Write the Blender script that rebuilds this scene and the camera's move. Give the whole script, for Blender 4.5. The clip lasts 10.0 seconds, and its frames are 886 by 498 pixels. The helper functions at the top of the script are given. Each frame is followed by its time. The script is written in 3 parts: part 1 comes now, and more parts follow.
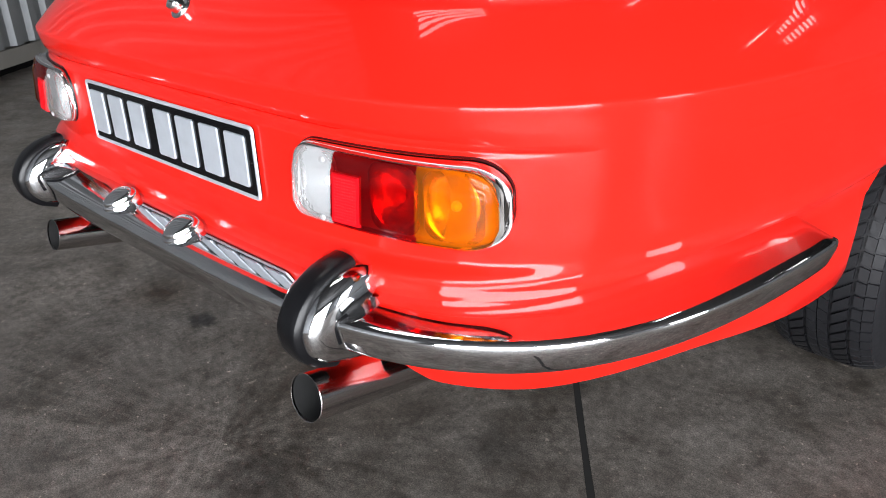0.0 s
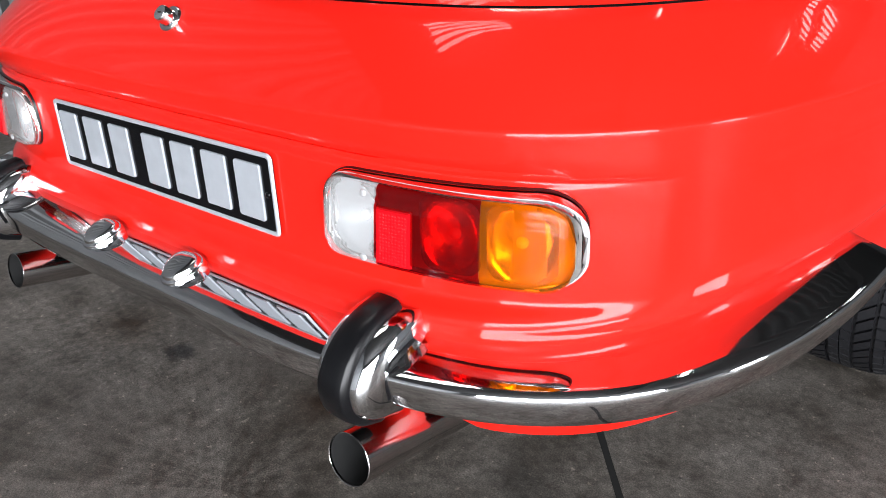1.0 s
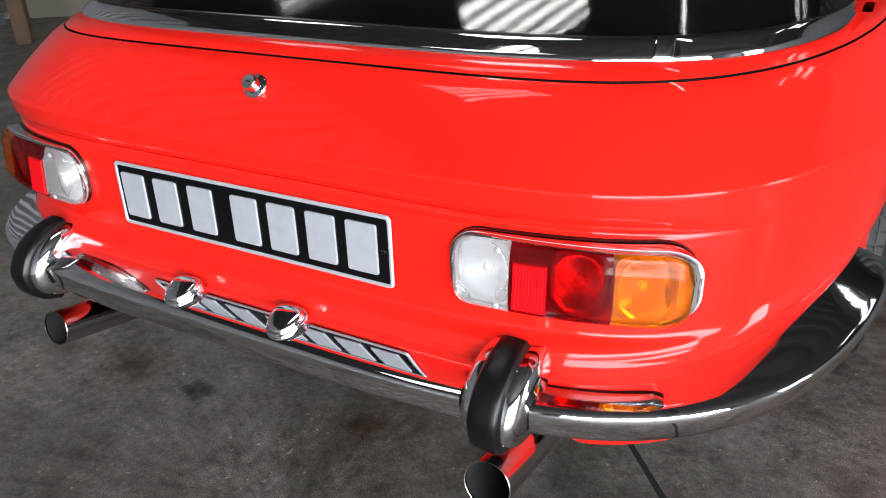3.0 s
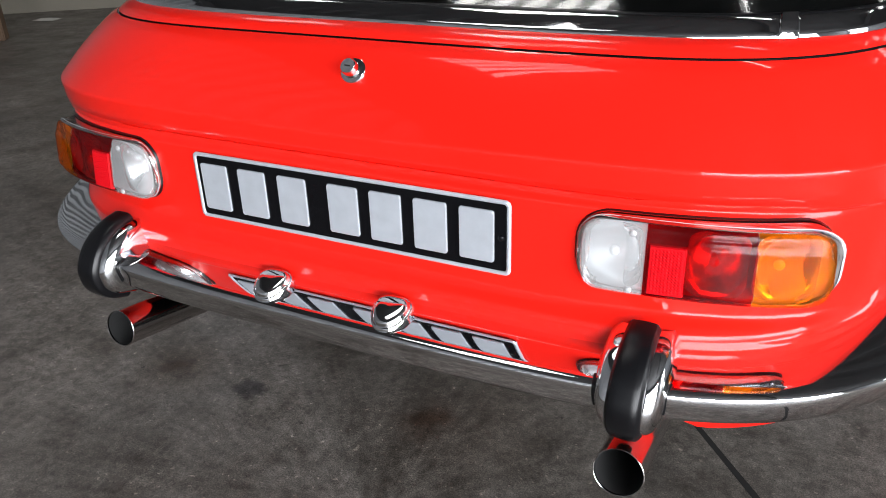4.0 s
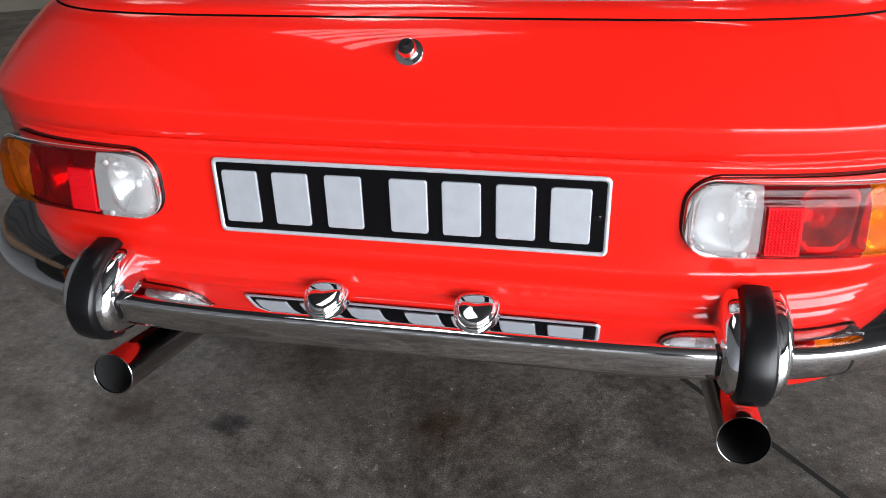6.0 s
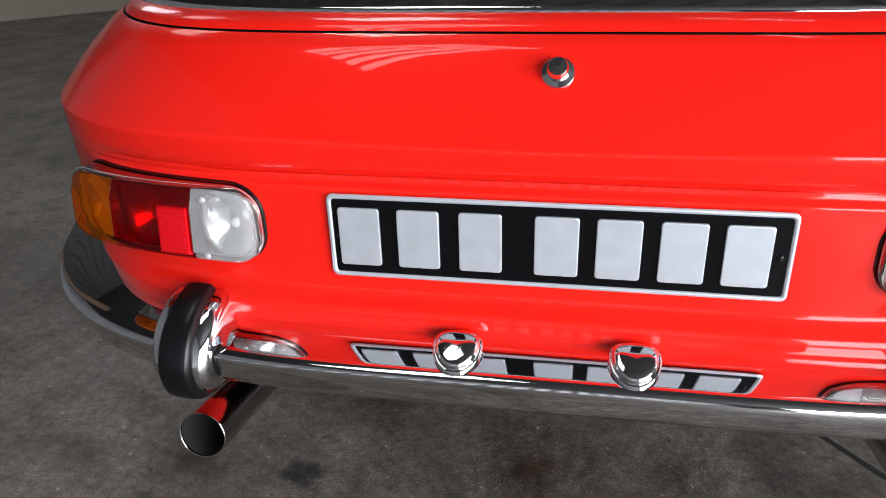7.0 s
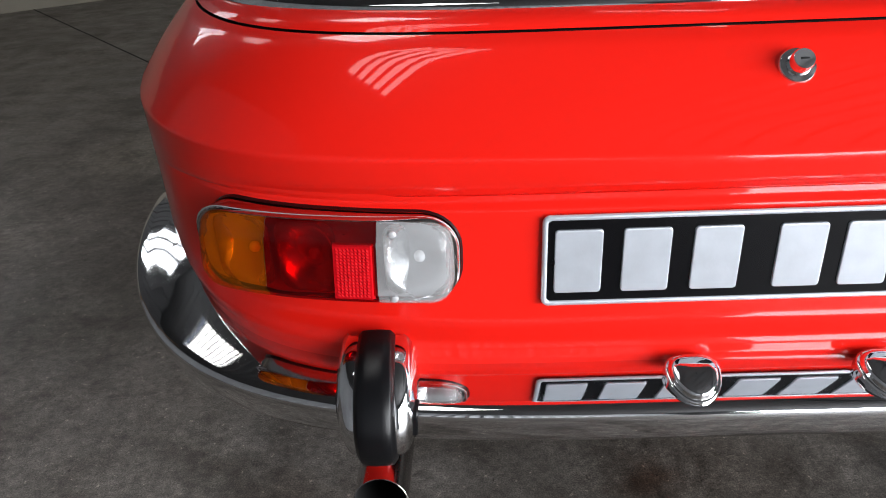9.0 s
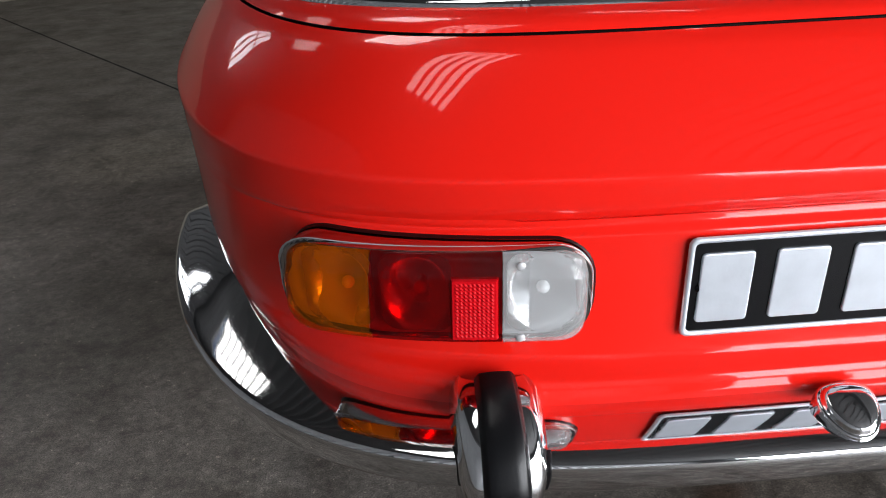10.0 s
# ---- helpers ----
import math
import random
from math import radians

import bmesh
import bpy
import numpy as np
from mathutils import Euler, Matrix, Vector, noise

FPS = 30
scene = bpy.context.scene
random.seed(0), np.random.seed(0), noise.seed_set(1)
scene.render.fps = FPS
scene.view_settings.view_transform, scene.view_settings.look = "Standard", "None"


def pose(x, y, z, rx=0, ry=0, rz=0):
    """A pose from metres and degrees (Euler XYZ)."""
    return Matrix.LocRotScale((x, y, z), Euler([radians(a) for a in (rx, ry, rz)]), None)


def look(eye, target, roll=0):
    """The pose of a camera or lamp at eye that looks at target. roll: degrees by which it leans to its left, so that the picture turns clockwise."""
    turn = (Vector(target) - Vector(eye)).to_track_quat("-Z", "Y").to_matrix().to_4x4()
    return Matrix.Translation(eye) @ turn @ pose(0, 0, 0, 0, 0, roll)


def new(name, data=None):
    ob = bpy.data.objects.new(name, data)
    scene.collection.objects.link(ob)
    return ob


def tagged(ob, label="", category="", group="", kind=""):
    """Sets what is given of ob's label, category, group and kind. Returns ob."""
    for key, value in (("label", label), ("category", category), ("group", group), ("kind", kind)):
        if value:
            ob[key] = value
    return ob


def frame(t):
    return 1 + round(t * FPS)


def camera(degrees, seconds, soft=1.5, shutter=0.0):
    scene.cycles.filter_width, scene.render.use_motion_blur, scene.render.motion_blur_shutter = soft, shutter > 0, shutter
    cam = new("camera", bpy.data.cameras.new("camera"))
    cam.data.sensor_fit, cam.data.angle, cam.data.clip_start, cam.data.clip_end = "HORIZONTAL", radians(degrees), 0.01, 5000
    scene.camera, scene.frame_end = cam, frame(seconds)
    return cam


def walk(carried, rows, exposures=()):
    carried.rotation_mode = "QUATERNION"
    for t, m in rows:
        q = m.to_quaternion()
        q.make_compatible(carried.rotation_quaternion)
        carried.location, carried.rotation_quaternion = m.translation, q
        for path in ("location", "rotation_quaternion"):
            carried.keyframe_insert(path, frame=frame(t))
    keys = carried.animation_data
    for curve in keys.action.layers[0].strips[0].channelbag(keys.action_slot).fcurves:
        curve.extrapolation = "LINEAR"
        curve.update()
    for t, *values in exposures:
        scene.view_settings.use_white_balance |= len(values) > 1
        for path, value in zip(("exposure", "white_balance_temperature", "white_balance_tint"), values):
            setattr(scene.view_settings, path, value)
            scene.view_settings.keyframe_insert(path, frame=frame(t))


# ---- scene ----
cam = camera(59.8, 10.0, soft=1.0)
PATH = [
    (0, (1.141, -0.544, 0.915), (-0.139, 0.755, 0.094), -1.9),
    (0.5, (1.07, -0.553, 0.917), (-0.142, 0.804, 0.087), -1.9),
    (1, (0.968, -0.55, 0.924), (-0.186, 0.852, 0.085), -1.9),
    (1.5, (0.894, -0.556, 0.928), (-0.231, 0.862, 0.079), -2.0),
    (2, (0.854, -0.612, 0.982), (-0.227, 0.839, 0.13), -1.9),
    (2.2, (0.841, -0.644, 1.006), (-0.21, 0.827, 0.151), -1.9),
    (3.3, (0.739, -0.792, 1.042), (-0.119, 0.79, 0.17), -1.7),
    (3.5, (0.71, -0.806, 1.036), (-0.135, 0.78, 0.159), -1.8),
    (4, (0.588, -0.838, 1.026), (-0.227, 0.761, 0.143), -1.8),
    (4.5, (0.487, -0.846, 1.023), (-0.286, 0.772, 0.138), -1.7),
    (5, (0.394, -0.884, 1.003), (-0.256, 0.782, 0.108), -1.3),
    (5.2, (0.361, -0.899, 0.997), (-0.211, 0.794, 0.098), -1.1),
    (6.3, (0.189, -0.869, 0.989), (-0.181, 0.883, 0.1), -1.9),
    (6.5, (0.142, -0.843, 0.99), (-0.229, 0.909, 0.099), -2.1),
    (7, (0.036, -0.798, 0.986), (-0.318, 0.961, 0.101), -2.0),
    (7.5, (-0.065, -0.791, 0.991), (-0.406, 0.967, 0.102), -2.2),
    (8, (-0.157, -0.802, 1.006), (-0.385, 0.967, 0.101), -2.3),
    (8.5, (-0.23, -0.786, 1.002), (-0.354, 0.996, 0.103), -2.4),
    (9, (-0.351, -0.719, 0.983), (-0.385, 1.06, 0.071), -2.3),
    (9.5, (-0.441, -0.648, 0.977), (-0.402, 1.125, 0.051), -2.4),
    (10, (-0.517, -0.605, 0.978), (-0.424, 1.158, 0.037), -2.5),
]
walk(cam, [(t, look(eye, target, roll)) for t, eye, target, roll in PATH],
     exposures=[(0, 0.45), (2.0, 0.38), (4.0, 0.31), (7.0, 0.21), (10, 0.18)])

# ---- light ----
world = bpy.data.worlds.new("world")
scene.world = world
world.use_nodes = True
wn = world.node_tree.nodes
sky = wn.new("ShaderNodeTexSky")
sky.sky_type, sky.sun_disc, sky.sun_elevation, sky.sun_rotation = "NISHITA", False, radians(40), radians(160)
world.node_tree.links.new(sky.outputs[0], wn["Background"].inputs[0])
wn["Background"].inputs[1].default_value = 0.08
SKY_WATTS, DOOR_WATTS = 14, 33


def area_lamp(name, m, sx, sy, watts, color=(0.97, 1.0, 1.05)):
    lamp = bpy.data.lights.new(name, "AREA")
    lamp.shape, lamp.size, lamp.size_y, lamp.energy, lamp.color = "RECTANGLE", sx, sy, watts, color
    ob = new(name, lamp)
    ob.matrix_world = m
    return ob


# ---- materials ----
def material(name, color, rough=0.5, metal=0.0, vary=0.0, scale=8.0, bump=0.0, bump_scale=60.0, coat=0.0, rough_vary=0.0, color2=None, ior=1.5):
    """A Principled material with colour, gloss and relief broken up at two scales."""
    m = bpy.data.materials.new(name)
    m.use_nodes = True
    nt = m.node_tree
    N, L = nt.nodes, nt.links
    p = N["Principled BSDF"]
    p.inputs["Roughness"].default_value, p.inputs["Metallic"].default_value, p.inputs["IOR"].default_value = rough, metal, ior
    p.inputs["Coat Weight"].default_value, p.inputs["Coat Roughness"].default_value = coat, 0.02
    tc = N.new("ShaderNodeTexCoord")
    big, fine = N.new("ShaderNodeTexNoise"), N.new("ShaderNodeTexNoise")
    big.inputs["Scale"].default_value, big.inputs["Detail"].default_value = scale, 5
    fine.inputs["Scale"].default_value, fine.inputs["Detail"].default_value = bump_scale, 4
    for n in (big, fine):
        L.new(tc.outputs["Object"], n.inputs["Vector"])
    mix = N.new("ShaderNodeMix")
    mix.data_type = "RGBA"
    a = Vector(color)
    b = Vector(color2) if color2 else a * (1 - vary)
    mix.inputs[6].default_value, mix.inputs[7].default_value = (*a, 1), (*b, 1)
    L.new(big.outputs["Fac"], mix.inputs[0])
    L.new(mix.outputs[2], p.inputs["Base Color"])
    if rough_vary:
        r = N.new("ShaderNodeMapRange")
        r.inputs[3].default_value, r.inputs[4].default_value = rough - rough_vary, rough + rough_vary
        L.new(fine.outputs["Fac"], r.inputs[0])
        L.new(r.outputs[0], p.inputs["Roughness"])
    if bump:
        bp = N.new("ShaderNodeBump")
        bp.inputs["Strength"].default_value, bp.inputs["Distance"].default_value = 1.0, bump
        L.new(fine.outputs["Fac"], bp.inputs["Height"])
        L.new(bp.outputs[0], p.inputs["Normal"])
    return m


def lens_material(name, color, clear, haze=0.15, gloss=0.4):
    """Thin moulded plastic: tinted see-through with a glossy face and a little haze."""
    m = bpy.data.materials.new(name)
    m.use_nodes = True
    nt = m.node_tree
    N, L = nt.nodes, nt.links
    p = N["Principled BSDF"]
    p.inputs["Base Color"].default_value, p.inputs["Roughness"].default_value = (*color, 1), 0.12
    tr = N.new("ShaderNodeBsdfTransparent")
    tr.inputs[0].default_value = (*clear, 1)
    mix = N.new("ShaderNodeMixShader")
    mix.inputs[0].default_value = 1 - haze
    L.new(p.outputs[0], mix.inputs[1])
    L.new(tr.outputs[0], mix.inputs[2])
    gl = N.new("ShaderNodeBsdfGlossy")
    gl.inputs["Roughness"].default_value = 0.05
    fr = N.new("ShaderNodeFresnel")
    fr.inputs[0].default_value = 1.49
    top = N.new("ShaderNodeMixShader")
    soft = N.new("ShaderNodeMath")
    soft.operation = "MULTIPLY"
    soft.inputs[1].default_value = gloss
    L.new(fr.outputs[0], soft.inputs[0])
    L.new(soft.outputs[0], top.inputs[0])
    L.new(mix.outputs[0], top.inputs[1])
    L.new(gl.outputs[0], top.inputs[2])
    L.new(top.outputs[0], N["Material Output"].inputs[0])
    return m


RED = material("red_paint", (0.82, 0.013, 0.007), 0.3, vary=0.06, scale=3, coat=0.72)
RED.node_tree.nodes["Principled BSDF"].inputs["Specular IOR Level"].default_value = 0.06
CHROME = material("chrome", (0.78, 0.78, 0.79), 0.045, 1.0, vary=0.06, scale=12, rough_vary=0.015, bump_scale=90)
STEEL = material("polished_steel", (0.56, 0.53, 0.52), 0.14, 1.0, vary=0.15, scale=20, rough_vary=0.04, bump_scale=140)
RUBBER = material("black_rubber", (0.005, 0.005, 0.006), 0.30, vary=0.3, scale=30, bump=0.0001, bump_scale=300, rough_vary=0.05)
RUBBER.node_tree.nodes["Principled BSDF"].inputs["Specular IOR Level"].default_value = 0.32
# near-black put into gaps in place of their shade
GAP_BLACK = material("gap_black", (0.006, 0.006, 0.007), 0.5, vary=0.3, scale=30)
GAP_BLACK.node_tree.nodes["Principled BSDF"].inputs["Specular IOR Level"].default_value = 0.1
TYRE = material("tyre_rubber", (0.014, 0.014, 0.016), 0.5, vary=0.4, scale=25, bump=0.0003, bump_scale=160, rough_vary=0.1)
TYRE.node_tree.nodes["Principled BSDF"].inputs["Specular IOR Level"].default_value = 0.22
UNDER = material("underbody_black", (0.010, 0.009, 0.009), 0.85, vary=0.5, scale=10)
DULL_BLACK = material("dull_black", (0.006, 0.006, 0.006), 0.9, vary=0.4, scale=40)
PLATE = material("plate_black", (0.004, 0.004, 0.005), 0.16, vary=0.3, scale=30)
PLATE.node_tree.nodes["Principled BSDF"].inputs["Specular IOR Level"].default_value = 0.22
SILVER = material("embossed_aluminium", (0.66, 0.70, 0.76), 0.36, 0.5, vary=0.22, scale=45, bump=0.0001, bump_scale=350, rough_vary=0.08)
REFLECTOR = material("lamp_reflector", (0.92, 0.92, 0.92), 0.26, 0.97, vary=0.1, scale=20)
HOUSING = material("lamp_housing", (0.55, 0.55, 0.56), 0.5, 0.3, vary=0.2, scale=30)
BULB = material("bulb_glass", (0.9, 0.9, 0.9), 0.3)
WHITE_LENS = lens_material("white_lens", (0.78, 0.78, 0.78), (0.90, 0.92, 0.93), 0.26)
RED_LENS = lens_material("red_lens", (0.24, 0.002, 0.004), (0.66, 0.008, 0.010), 0.16)
AMBER_LENS = lens_material("amber_lens", (0.70, 0.17, 0.004), (1.0, 0.40, 0.012), 0.14)
REFLEX = material("reflex_red", (0.68, 0.004, 0.010), 0.3, vary=0.4, scale=150)
REFLEX.node_tree.nodes["Principled BSDF"].inputs["Specular IOR Level"].default_value = 0.15
GLASS = lens_material("window_glass", (0.02, 0.02, 0.02), (0.5, 0.54, 0.52), 0.04, 1.0)
TRIM_IN = material("interior_black", (0.02, 0.02, 0.022), 0.7, vary=0.4, scale=12)
CORRUGATED = material("galvanised_sheet", (0.24, 0.25, 0.26), 0.5, 0.25, vary=0.35, scale=2.5, rough_vary=0.1)
BLOCK = material("pale_render", (0.26, 0.235, 0.19), 0.85, vary=0.3, scale=2, bump=0.002, bump_scale=30)
KERB = material("kerb_concrete", (0.22, 0.21, 0.19), 0.85, vary=0.4, scale=3, bump=0.002, bump_scale=40)
TUBE_BODY = material("white_enamel", (0.75, 0.75, 0.74), 0.4, vary=0.08, scale=10)
TUBE = material("glowing_tube", (0.9, 0.9, 0.9), 0.4)
TUBE.node_tree.nodes["Principled BSDF"].inputs["Emission Color"].default_value = (1, 0.99, 0.96, 1)
TUBE.node_tree.nodes["Principled BSDF"].inputs["Emission Strength"].default_value = 14
ROOF = material("roof_sheet", (0.045, 0.045, 0.046), 0.6, 0.2, vary=0.3, scale=2)


# oil and rust marks on the concrete: x, y, radius, softness, tint
STAINS = [(-0.445, 0.220, 0.032, 0.5, (0.38, 0.40, 0.44)), (-0.660, 0.220, 0.030, 0.7, (0.45, 0.36, 0.30)), (-0.660, 0.225, 0.10, 0.6, (0.75, 0.70, 0.66)),
          (0.146, -0.03, 0.07, 0.5, (0.5, 0.5, 0.5)), (0.407, 0.325, 0.055, 0.7, (0.55, 0.55, 0.55)), (-0.131, 0.152, 0.006, 0.5, (2.2, 2.2, 2.1)), (-0.217, -0.263, 0.06, 0.6, (0.6, 0.6, 0.6)),
          (-0.03, 0.287, 0.045, 0.9, (0.55, 0.42, 0.36)), (0.05, 0.30, 0.16, 0.7, (0.82, 0.78, 0.75)), (-1.3, 1.0, 0.35, 0.6, (0.72, 0.72, 0.70)), (-1.5, 2.1, 0.25, 0.4, (1.35, 1.35, 1.3)), (0.75, 0.1, 0.09, 0.6, (0.7, 0.7, 0.7))]


def concrete_floor():
    m = bpy.data.materials.new("worn_concrete")
    m.use_nodes = True
    nt = m.node_tree
    N, L = nt.nodes, nt.links
    p = N["Principled BSDF"]
    tc = N.new("ShaderNodeTexCoord")

    def noise_at(scale, detail=6, rough=0.55):
        n = N.new("ShaderNodeTexNoise")
        n.inputs["Scale"].default_value, n.inputs["Detail"].default_value, n.inputs["Roughness"].default_value = scale, detail, rough
        L.new(tc.outputs["Object"], n.inputs["Vector"])
        return n.outputs["Fac"]

    def ramp(src, stops):
        r = N.new("ShaderNodeValToRGB")
        e = r.color_ramp.elements
        while len(e) < len(stops):
            e.new(0.5)
        for el, (at, c) in zip(e, stops):
            el.position, el.color = at, (*c, 1)
        L.new(src, r.inputs[0])
        return r.outputs[0]

    def multiply(a, b, f=1.0):
        mx = N.new("ShaderNodeMix")
        mx.data_type, mx.blend_type = "RGBA", "MULTIPLY"
        mx.inputs[0].default_value = f
        L.new(a, mx.inputs[6])
        L.new(b, mx.inputs[7])
        return mx.outputs[2]

    base = ramp(noise_at(1.3, 8, 0.6), [(0.3, (0.096, 0.086, 0.076)), (0.5, (0.142, 0.128, 0.115)), (0.72, (0.198, 0.179, 0.163))])
    mid = ramp(noise_at(11, 10, 0.75), [(0.34, (0.50, 0.47, 0.45)), (0.50, (0.95, 0.94, 0.93)), (0.66, (1.25, 1.25, 1.25))])
    small = ramp(noise_at(46, 8, 0.8), [(0.36, (0.52, 0.51, 0.50)), (0.5, (0.96, 0.96, 0.96)), (0.64, (1.45, 1.45, 1.44))])
    grain = ramp(noise_at(330, 3, 0.7), [(0.34, (0.50, 0.49, 0.48)), (0.5, (0.97, 0.97, 0.97)), (0.66, (1.6, 1.6, 1.58))])
    flecks = ramp(noise_at(75, 2, 0.5), [(0.675, (1.0, 1.0, 1.0)), (0.73, (2.4, 2.35, 2.25))])
    pits = ramp(noise_at(58, 3, 0.6), [(0.27, (0.35, 0.33, 0.32)), (0.33, (1.0, 1.0, 1.0))])
    grain = multiply(multiply(multiply(grain, flecks), pits), small)
    stain = ramp(noise_at(3.1, 6, 0.65), [(0.33, (0.46, 0.43, 0.40)), (0.47, (1.0, 1.0, 1.0))])
    colour = multiply(multiply(multiply(base, mid), grain), stain)
    wobble = N.new("ShaderNodeTexNoise")
    wobble.inputs["Scale"].default_value, wobble.inputs["Detail"].default_value = 14, 5
    L.new(tc.outputs["Object"], wobble.inputs["Vector"])
    spread = N.new("ShaderNodeVectorMath")
    spread.operation = "MULTIPLY_ADD"
    spread.inputs[1].default_value, spread.inputs[2].default_value = (0.10, 0.10, 0), (-0.05, -0.05, 0)
    L.new(wobble.outputs["Color"], spread.inputs[0])
    bent = N.new("ShaderNodeVectorMath")
    L.new(tc.outputs["Object"], bent.inputs[0])
    L.new(spread.outputs[0], bent.inputs[1])
    for x, y, r, soft, tint in STAINS:
        d = N.new("ShaderNodeVectorMath")
        d.operation = "DISTANCE"
        d.inputs[1].default_value = (x, y, 0)
        L.new(bent.outputs[0], d.inputs[0])
        g = N.new("ShaderNodeMapRange")
        g.interpolation_type = "SMOOTHSTEP"
        g.inputs[1].default_value, g.inputs[2].default_value = r * (1 - soft), r * (1 + soft)
        L.new(d.outputs["Value"], g.inputs[0])
        mx = N.new("ShaderNodeMix")
        mx.data_type = "RGBA"
        mx.inputs[6].default_value, mx.inputs[7].default_value = (*tint, 1), (1, 1, 1, 1)
        L.new(g.outputs[0], mx.inputs[0])
        colour = multiply(colour, mx.outputs[2])
    L.new(colour, p.inputs["Base Color"])
    rr = ramp(noise_at(5, 6), [(0.3, (0.30, 0.30, 0.30)), (0.7, (0.56, 0.56, 0.56))])
    L.new(rr, p.inputs["Roughness"])
    bp = N.new("ShaderNodeBump")
    bp.inputs["Strength"].default_value, bp.inputs["Distance"].default_value = 0.6, 0.0015
    L.new(noise_at(90, 6, 0.7), bp.inputs["Height"])
    L.new(bp.outputs[0], p.inputs["Normal"])
    return m


CONCRETE = concrete_floor()
JOINT = material("joint_filler", (0.018, 0.017, 0.016), 0.8, vary=0.5, scale=40)


# ---- building helpers ----
def mesh_of(name, verts, faces, mat, smooth=False):
    me = bpy.data.meshes.new(name)
    me.from_pydata([tuple(v) for v in verts], [], faces)
    me.materials.append(mat)
    if smooth:
        me.shade_smooth()
    me.update()
    return me


def part(name, me, parent=None, label=""):
    ob = new(name, me)
    if parent is not None:
        ob.parent = parent
        ob.matrix_parent_inverse = parent.matrix_world.inverted()
    if label:
        tagged(ob, label)
    return ob


def from_bm(name, bm, mat, smooth=True, sharp=35):
    bmesh.ops.recalc_face_normals(bm, faces=bm.faces)
    me = bpy.data.meshes.new(name)
    bm.to_mesh(me)
    bm.free()
    me.materials.append(mat)
    if smooth:
        me.shade_smooth()
        me.set_sharp_from_angle(angle=radians(sharp))
    return me


def box_mesh(name, sx, sy, sz, mat, bevel=0.0, at=(0, 0, 0), segs=2):
    bm = bmesh.new()
    bmesh.ops.create_cube(bm, size=1)
    bmesh.ops.scale(bm, verts=bm.verts, vec=(sx, sy, sz))
    if bevel:
        bmesh.ops.bevel(bm, geom=bm.edges[:], offset=bevel, segments=segs, affect="EDGES", profile=0.5)
    bmesh.ops.translate(bm, verts=bm.verts, vec=at)
    return from_bm(name, bm, mat)


def grid_mesh(name, rows, mat, closed=False, smooth=True, sharp=None, flip=False):
    """A sheet through rows of points; closed joins each row's ends."""
    h, w = len(rows), len(rows[0])
    verts = [p for r in rows for p in r]
    faces = []
    for i in range(h - 1):
        for j in range(w if closed else w - 1):
            k = (j + 1) % w
            f = (i * w + j, i * w + k, (i + 1) * w + k, (i + 1) * w + j)
            faces.append(f[::-1] if flip else f)
    me = mesh_of(name, verts, faces, mat, smooth)
    if sharp:
        me.set_sharp_from_angle(angle=radians(sharp))
    return me


def smooth_keys(keys, v):
    """Monotone cubic through rows (v, a, b, ...)."""
    k = np.array(keys, float)
    i = int(np.clip(np.searchsorted(k[:, 0], v) - 1, 0, len(k) - 2))
    h = k[i + 1, 0] - k[i, 0]
    s = min(max((v - k[i, 0]) / h, 0), 1)

    def slope(j):
        if j == 0 or j == len(k) - 1:
            a = 0 if j == 0 else j - 1
            return (k[a + 1, 1:] - k[a, 1:]) / (k[a + 1, 0] - k[a, 0])
        d0 = (k[j, 1:] - k[j - 1, 1:]) / (k[j, 0] - k[j - 1, 0])
        d1 = (k[j + 1, 1:] - k[j, 1:]) / (k[j + 1, 0] - k[j, 0])
        with np.errstate(divide="ignore", invalid="ignore"):
            m = np.where(d0 * d1 > 0, 2 * d0 * d1 / (d0 + d1), 0)
        return np.nan_to_num(m)

    m0, m1 = slope(i) * h, slope(i + 1) * h
    p0, p1 = k[i, 1:], k[i + 1, 1:]
    return (2 * s ** 3 - 3 * s ** 2 + 1) * p0 + (s ** 3 - 2 * s ** 2 + s) * m0 + (3 * s ** 2 - 2 * s ** 3) * p1 + (s ** 3 - s ** 2) * m1


def step(a, b, v):
    s = min(max((v - a) / (b - a), 0.0), 1.0)
    return s * s * (3 - 2 * s)


# ---- building ----
# the workshop stands askew to the car: plan points are given along its own walls
TURNED = pose(0, 0, 0, 0, 0, 39)
HEIGHT = 4.4
WEST, EAST, SOUTH, NORTH = -2.56, 8.5, -5.6, 6.63


def wall_run(name, a, b, mat, label, z0=0.0, z1=HEIGHT, rib=0.0, thick=0.12):
    """An upright wall from a to b with the room on its right, plain or ribbed like pressed sheet."""
    a, b = TURNED @ Vector((*a, 0)), TURNED @ Vector((*b, 0))
    d = (b - a).normalized()
    n = Vector((d.y, -d.x, 0))
    length = (b - a).length
    prof = [(0, 0), (length, 0)]
    if rib:
        prof = []
        for k in range(int(length / 0.20) + 1):
            s = k * 0.20
            prof += [(s, 0), (s + 0.09, 0), (s + 0.11, rib), (s + 0.18, rib)]
        prof = [p for p in prof if p[0] < length] + [(length, 0)]
    low = [a + d * s + n * o for s, o in prof] + [b - n * thick, a - n * thick]
    verts = [(p.x, p.y, z0) for p in low] + [(p.x, p.y, z1) for p in low]
    c = len(low)
    faces = [(i, (i + 1) % c, c + (i + 1) % c, c + i) for i in range(c)]
    ob = new(name, mesh_of(name, verts, faces, mat))
    return tagged(ob, label, "wall", kind="structure")


